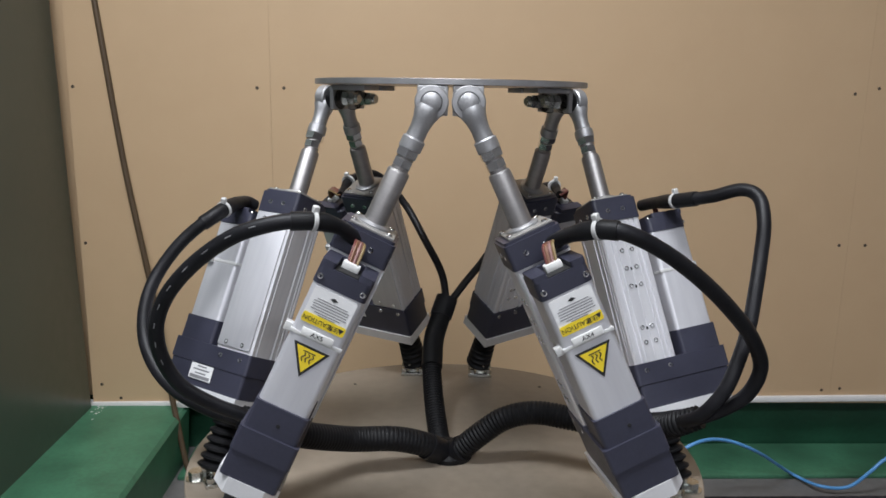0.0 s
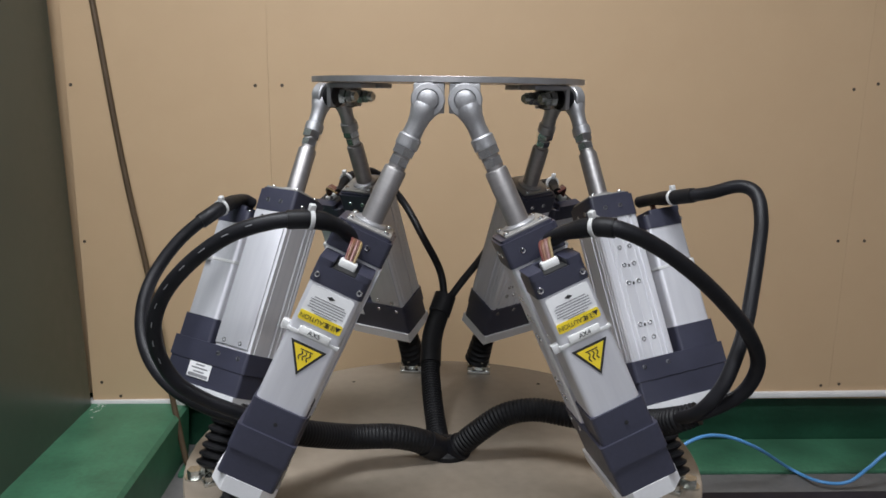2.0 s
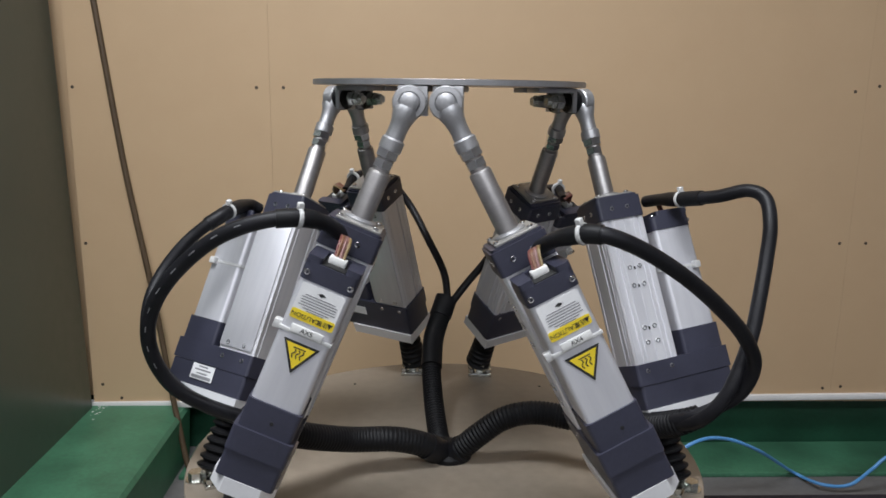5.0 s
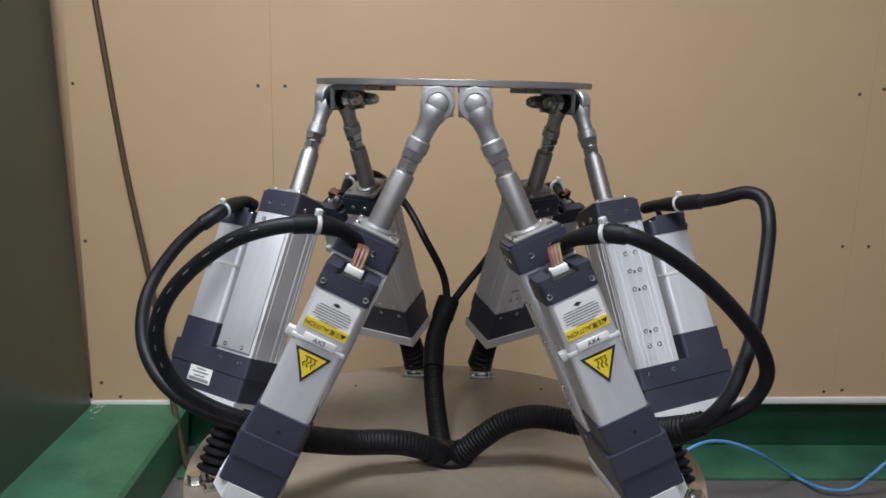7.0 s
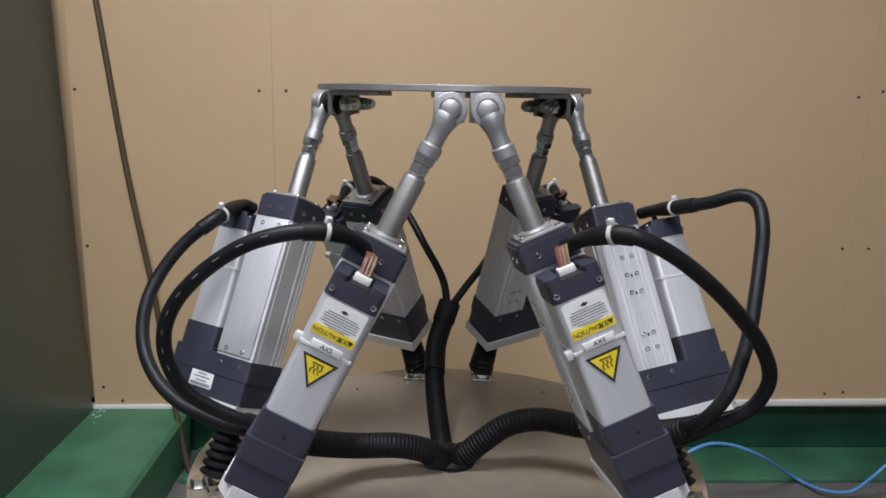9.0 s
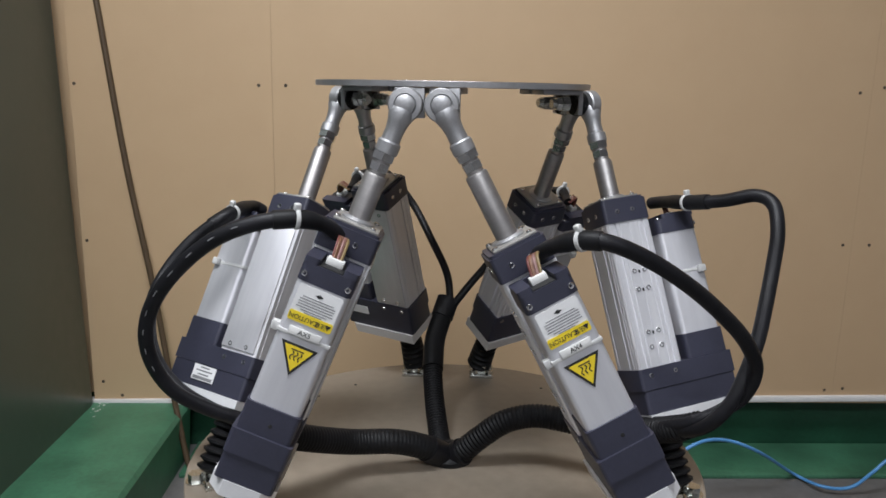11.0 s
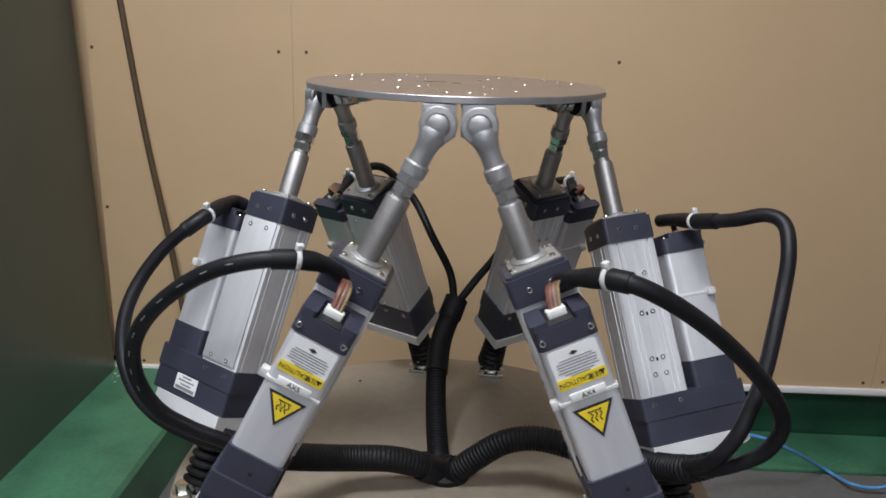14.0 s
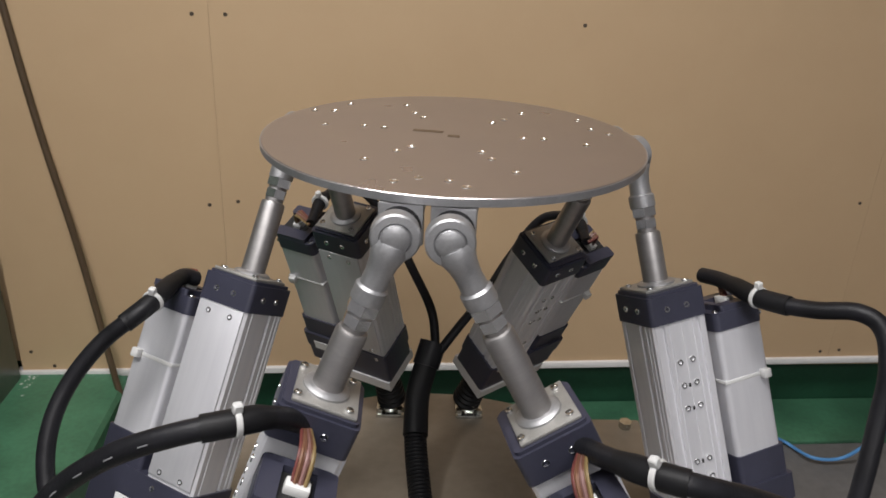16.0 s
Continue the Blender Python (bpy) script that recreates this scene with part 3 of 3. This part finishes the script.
def motor_labels(tag, mot):
    """On the motor's outer face: caution label, name tag, hot-surface triangle."""
    face = OFF + 0.0172
    LS = Matrix.Diagonal((0.955, 0.955, 1, 1))
    out = Matrix(((0, 0, 1, face), (1, 0, 0, 0), (0, 1, 0, 0), (0, 0, 0, 1)))          # label space: x along +y, y along the axis, z outwards

    lab = part("caution_label", prism(round_rect(0, 0, 0.0150, 0.0125, 0.0016), 0.0001, 0.0005), M_LABEL, mot, "white and yellow caution label", out @ pose(0, 0.1764, 0) @ LS)
    part("yellow_band", prism(round_rect(0, 0, 0.0150, 0.0034, 0.0014), 0.0005, 0.0007), M_YELLOW, lab, m=pose(0, -0.0091, 0))
    lettering("CAUTION", 0.0044, M_PRINT, lab, pose(-0.0045, -0.0091, 0.00085, 0, 0, 180))
    lettering("注意", 0.0040, M_PRINT, lab, pose(0.0072, -0.0091, 0.00085, 0, 0, 180))
    part("warning_mark", prism([(0.0020, 0.0016), (-0.0020, 0.0016), (0, -0.0018)], 0.0007, 0.0009), M_PRINT, lab, m=pose(0.0122, -0.0091, 0))
    for y, w in ((0.0052, 0.0105), (0.0034, 0.0122), (0.0016, 0.0122), (-0.0002, 0.0118), (-0.0020, 0.0125), (-0.0038, 0.0090), (-0.0052, 0.0060)):
        part("print_line", box(0.0002, y, 0.0006, 2 * w, 0.0006, 0.0002), M_GREYPRINT, lab)
    part("print_mark", prism([(-0.0028, 0), (0, -0.0014), (0.0028, 0), (0, 0.0014)], 0.0005, 0.0007), M_PRINT, lab, m=pose(0, 0.0082, 0))
    tagm = part("name_tag", box(0, 0, 0.0008, 0.022, 0.0056, 0.0012, 0.0004), M_WHITE, mot, "small white axis name tag", out @ pose(0, 0.1588, 0.0006) @ LS)
    lettering({"FL": "AX5", "FR": "AX4"}[tag], 0.0046, M_PRINT, tagm, pose(0, 0, 0.0016))
    a = 0.0126
    tri = part("hot_surface_sign", prism([(a, 0.0073), (-a, 0.0073), (0, -0.0146)], 0.0001, 0.0005), M_PRINT, mot, "yellow and black hot-surface triangle", out @ pose(0, 0.1438, 0) @ LS)
    b = 0.0098
    part("yellow_field", prism([(b, 0.0057), (-b, 0.0057), (0, -0.0113)], 0.0005, 0.0007), M_YELLOW, tri)
    part("bar", box(0, 0.0035, 0.0008, 0.0085, 0.0007, 0.0002), M_PRINT, tri)
    for x in (-0.0028, 0, 0.0028):
        part("wave", tube([(x, 0.0025, 0.0007), (x + 0.0009, 0.0008, 0.0007), (x - 0.0009, -0.0013, 0.0007), (x, -0.0036, 0.0007)], 0.0004, 6, 5), M_PRINT, tri)


def name_plate(gear):
    plate = part("name_plate", box(OFF - 0.019, HW + 0.0013, GEAR0 + 0.012, 0.0250, 0.0004, 0.0125), M_LABEL, gear, "white printed name plate")
    for z, w in ((0.0045, 0.010), (0.0018, 0.018), (-0.0012, 0.012), (-0.0042, 0.022)):
        part("print_line", box(OFF - 0.019, HW + 0.0016, GEAR0 + 0.012 + z, w, 0.0003, 0.0012 if z > -0.003 else 0.0026), M_GREYPRINT, plate)


# cable lines in the room, with the machine at rest
CABLES = {
    "FL": [(-0.0867, -0.1123, 0.2174), (-0.0985, -0.1227, 0.2292), (-0.1169, -0.1340, 0.2349), (-0.1395, -0.1373, 0.2331), (-0.1650, -0.1352, 0.2241), (-0.1910, -0.1277, 0.2056), (-0.2122, -0.1195, 0.1825), (-0.2228, -0.1135, 0.1591), (-0.2237, -0.1057, 0.1343), (-0.2140, -0.0994, 0.1110), (-0.1961, -0.0920, 0.0944), (-0.1760, -0.0849, 0.0821), (-0.1592, -0.0773, 0.0719), (-0.1389, -0.0473, 0.0487)],
    "FR": [(0.0424, -0.1219, 0.2197), (0.0494, -0.1444, 0.2296), (0.0651, -0.1665, 0.2370), (0.0811, -0.1714, 0.2343), (0.1041, -0.1665, 0.2224), (0.1304, -0.1562, 0.2038), (0.1551, -0.1449, 0.1823), (0.1780, -0.1325, 0.1580), (0.1932, -0.1184, 0.1320), (0.1906, -0.1100, 0.1096), (0.1787, -0.1026, 0.0948), (0.1599, -0.0939, 0.0821), (0.1436, -0.0692, 0.0668)],
    "L": [(-0.1909, 0.0655, 0.2145), (-0.1996, 0.0558, 0.2193), (-0.2105, 0.0155, 0.2160), (-0.2351, 0.0047, 0.1969), (-0.2533, -0.0063, 0.1732), (-0.2605, -0.0224, 0.1516), (-0.2585, -0.0388, 0.1288), (-0.2468, -0.0552, 0.1095), (-0.2281, -0.0667, 0.0936), (-0.2043, -0.0711, 0.0809), (-0.1777, -0.0696, 0.0698), (-0.1433, -0.0471, 0.0496)],
    "R": [(0.1556, 0.0605, 0.2191), (0.1624, 0.0421, 0.2244), (0.1711, 0.0039, 0.2319), (0.1882, -0.0181, 0.2384), (0.2050, -0.0330, 0.2458), (0.2137, -0.0454, 0.2415), (0.2127, -0.0602, 0.2243), (0.2073, -0.0717, 0.2006), (0.1996, -0.0851, 0.1761), (0.1927, -0.0953, 0.1535), (0.1838, -0.1029, 0.1305), (0.1734, -0.1073, 0.1085), (0.1595, -0.0998, 0.0865), (0.1456, -0.0693, 0.0673)],
    "BL": [(-0.1226, 0.1452, 0.2144), (-0.1135, 0.1758, 0.2274), (-0.0896, 0.2055, 0.2283), (-0.0599, 0.2132, 0.1967), (-0.0373, 0.1902, 0.1606), (-0.0188, 0.1818, 0.1252), (-0.0138, 0.1690, 0.0943)],
    "BR": [(0.0980, 0.1498, 0.2164), (0.0946, 0.1808, 0.2223), (0.0743, 0.2105, 0.2082), (0.0505, 0.2086, 0.1723), (0.0280, 0.1917, 0.1409), (0.0074, 0.1803, 0.1177), (-0.0121, 0.1689, 0.0943)],
}
BUILT = [(k, s, az, *actuator(tag, k, s, az)) for tag, k, s, az in LEGS]

# feet of the universal joints on the base plate
for tag, k, s, az in LEGS:
    ft = tagged(new("joint_foot"), "zinc-plated universal joint foot bolted to the base plate", "joint", "joint feet")
    ft.matrix_world = hexm @ turn(120 * k) @ pose(s * SB, RB, 0)
    part("foot_plate", box(0, 0, 0.002, 0.026, 0.026, 0.004, 0.0008), M_ZINC, ft)
    bm = box(0, 0.006, 0.010, 0.010, 0.003, 0.016, 0.001)
    add_box(bm, 0, -0.006, 0.010, 0.010, 0.003, 0.016, 0.001)
    part("fork", bm, M_ZINC, ft)
    part("pin", lathe([(0.003, -0.0085), (0.003, 0.0085)], 14, pose(0, 0, ZB, 90, 0, 0)), M_CHROME, ft)
    part("block", box(0, 0, ZB, 0.008, 0.009, 0.009, 0.0015), M_STEEL, ft)
    for sx in (-1, 1):
        part("bolt", prism([(x * 0.0036, y * 0.0036) for x, y in HEX], 0.004, 0.0085), M_ZINC, ft, m=pose(sx * 0.0095, 0.0085, 0))
        part("bolt", prism([(x * 0.0036, y * 0.0036) for x, y in HEX], 0.004, 0.0085), M_ZINC, ft, m=pose(sx * 0.0095, -0.0085, 0))

# conduits on the base plate


def conduit(points, radius, depth, label):
    ob = thing("conduit", tube(points, radius, 16, 20, depth, 0.0032), M_BLACK, label, "conduit", "conduits")
    part("cuff", tube(points[-2:], 0.0118, 16, 4), M_SLEEVE, ob, "smooth black rubber cuff")
    return ob


conduit([(-0.1788, -0.0732, 0.0752), (-0.1570, -0.0677, 0.0634), (-0.1344, -0.0475, 0.0478), (-0.1010, -0.0198, 0.0311), (-0.0634, -0.0114, 0.0272), (-0.0368, -0.0032, 0.0174), (-0.0189, 0.0098, 0.0013)], lambda u: 0.0108 - 0.002 * max(0, 1 - u * 9), 0.0004, "black corrugated conduit across the base plate")
conduit([(0.1653, -0.0888, 0.0816), (0.1542, -0.0816, 0.0738), (0.1431, -0.0644, 0.0636), (0.1231, -0.0338, 0.0501), (0.0892, -0.0169, 0.0475), (0.0574, -0.0050, 0.0480), (0.0311, -0.0022, 0.0420), (0.0097, -0.0005, 0.0266), (-0.0054, 0.0030, 0.0116), (-0.0149, 0.0096, 0.0013)], lambda u: 0.0105 - 0.0015 * max(0, 1 - u * 12), 0.0009, "black corrugated conduit arching over the base plate")
conduit([(-0.0194, 0.0197, -0.0004), (-0.0239, 0.0403, 0.0018), (-0.0283, 0.0825, 0.0218), (-0.0299, 0.1197, 0.0427), (-0.0273, 0.1467, 0.0638), (-0.0199, 0.1632, 0.0835), (-0.0132, 0.1745, 0.1002)], 0.0098, 0.0012, "black corrugated conduit rising from the base plate")
thing("cable_sleeve", tube([(-0.0299, 0.1197, 0.0427), (-0.0273, 0.1467, 0.0638), (-0.0199, 0.1632, 0.0835), (-0.0132, 0.1745, 0.1002)], lambda u: 0.0108 - 0.0006 * u, 16, 14), M_BLACK, "black taped sleeve where two cables join the conduit", "sleeve")
thing("gland", lathe([(0.02, 0.0), (0.02, 0.004), (0.014, 0.008), (0.012, 0.012)], 28, pose(-0.0163, 0.0122, 0)), M_BLACK, "black rubber cable gland in the base plate", "gland")


def motions():
    times = [i * 0.1 for i in range(161)]
    walk(top, [(t, platform_pose(t)) for t in times])
    for k, s, az, act, rod in BUILT:
        legs = [(t, *leg_pose(k, s, az, t)) for t in times]
        walk(act, [(t, m) for t, m, reach in legs])
        walk(rod, [(t, pose(0, 0, reach)) for t, m, reach in legs])


motions()
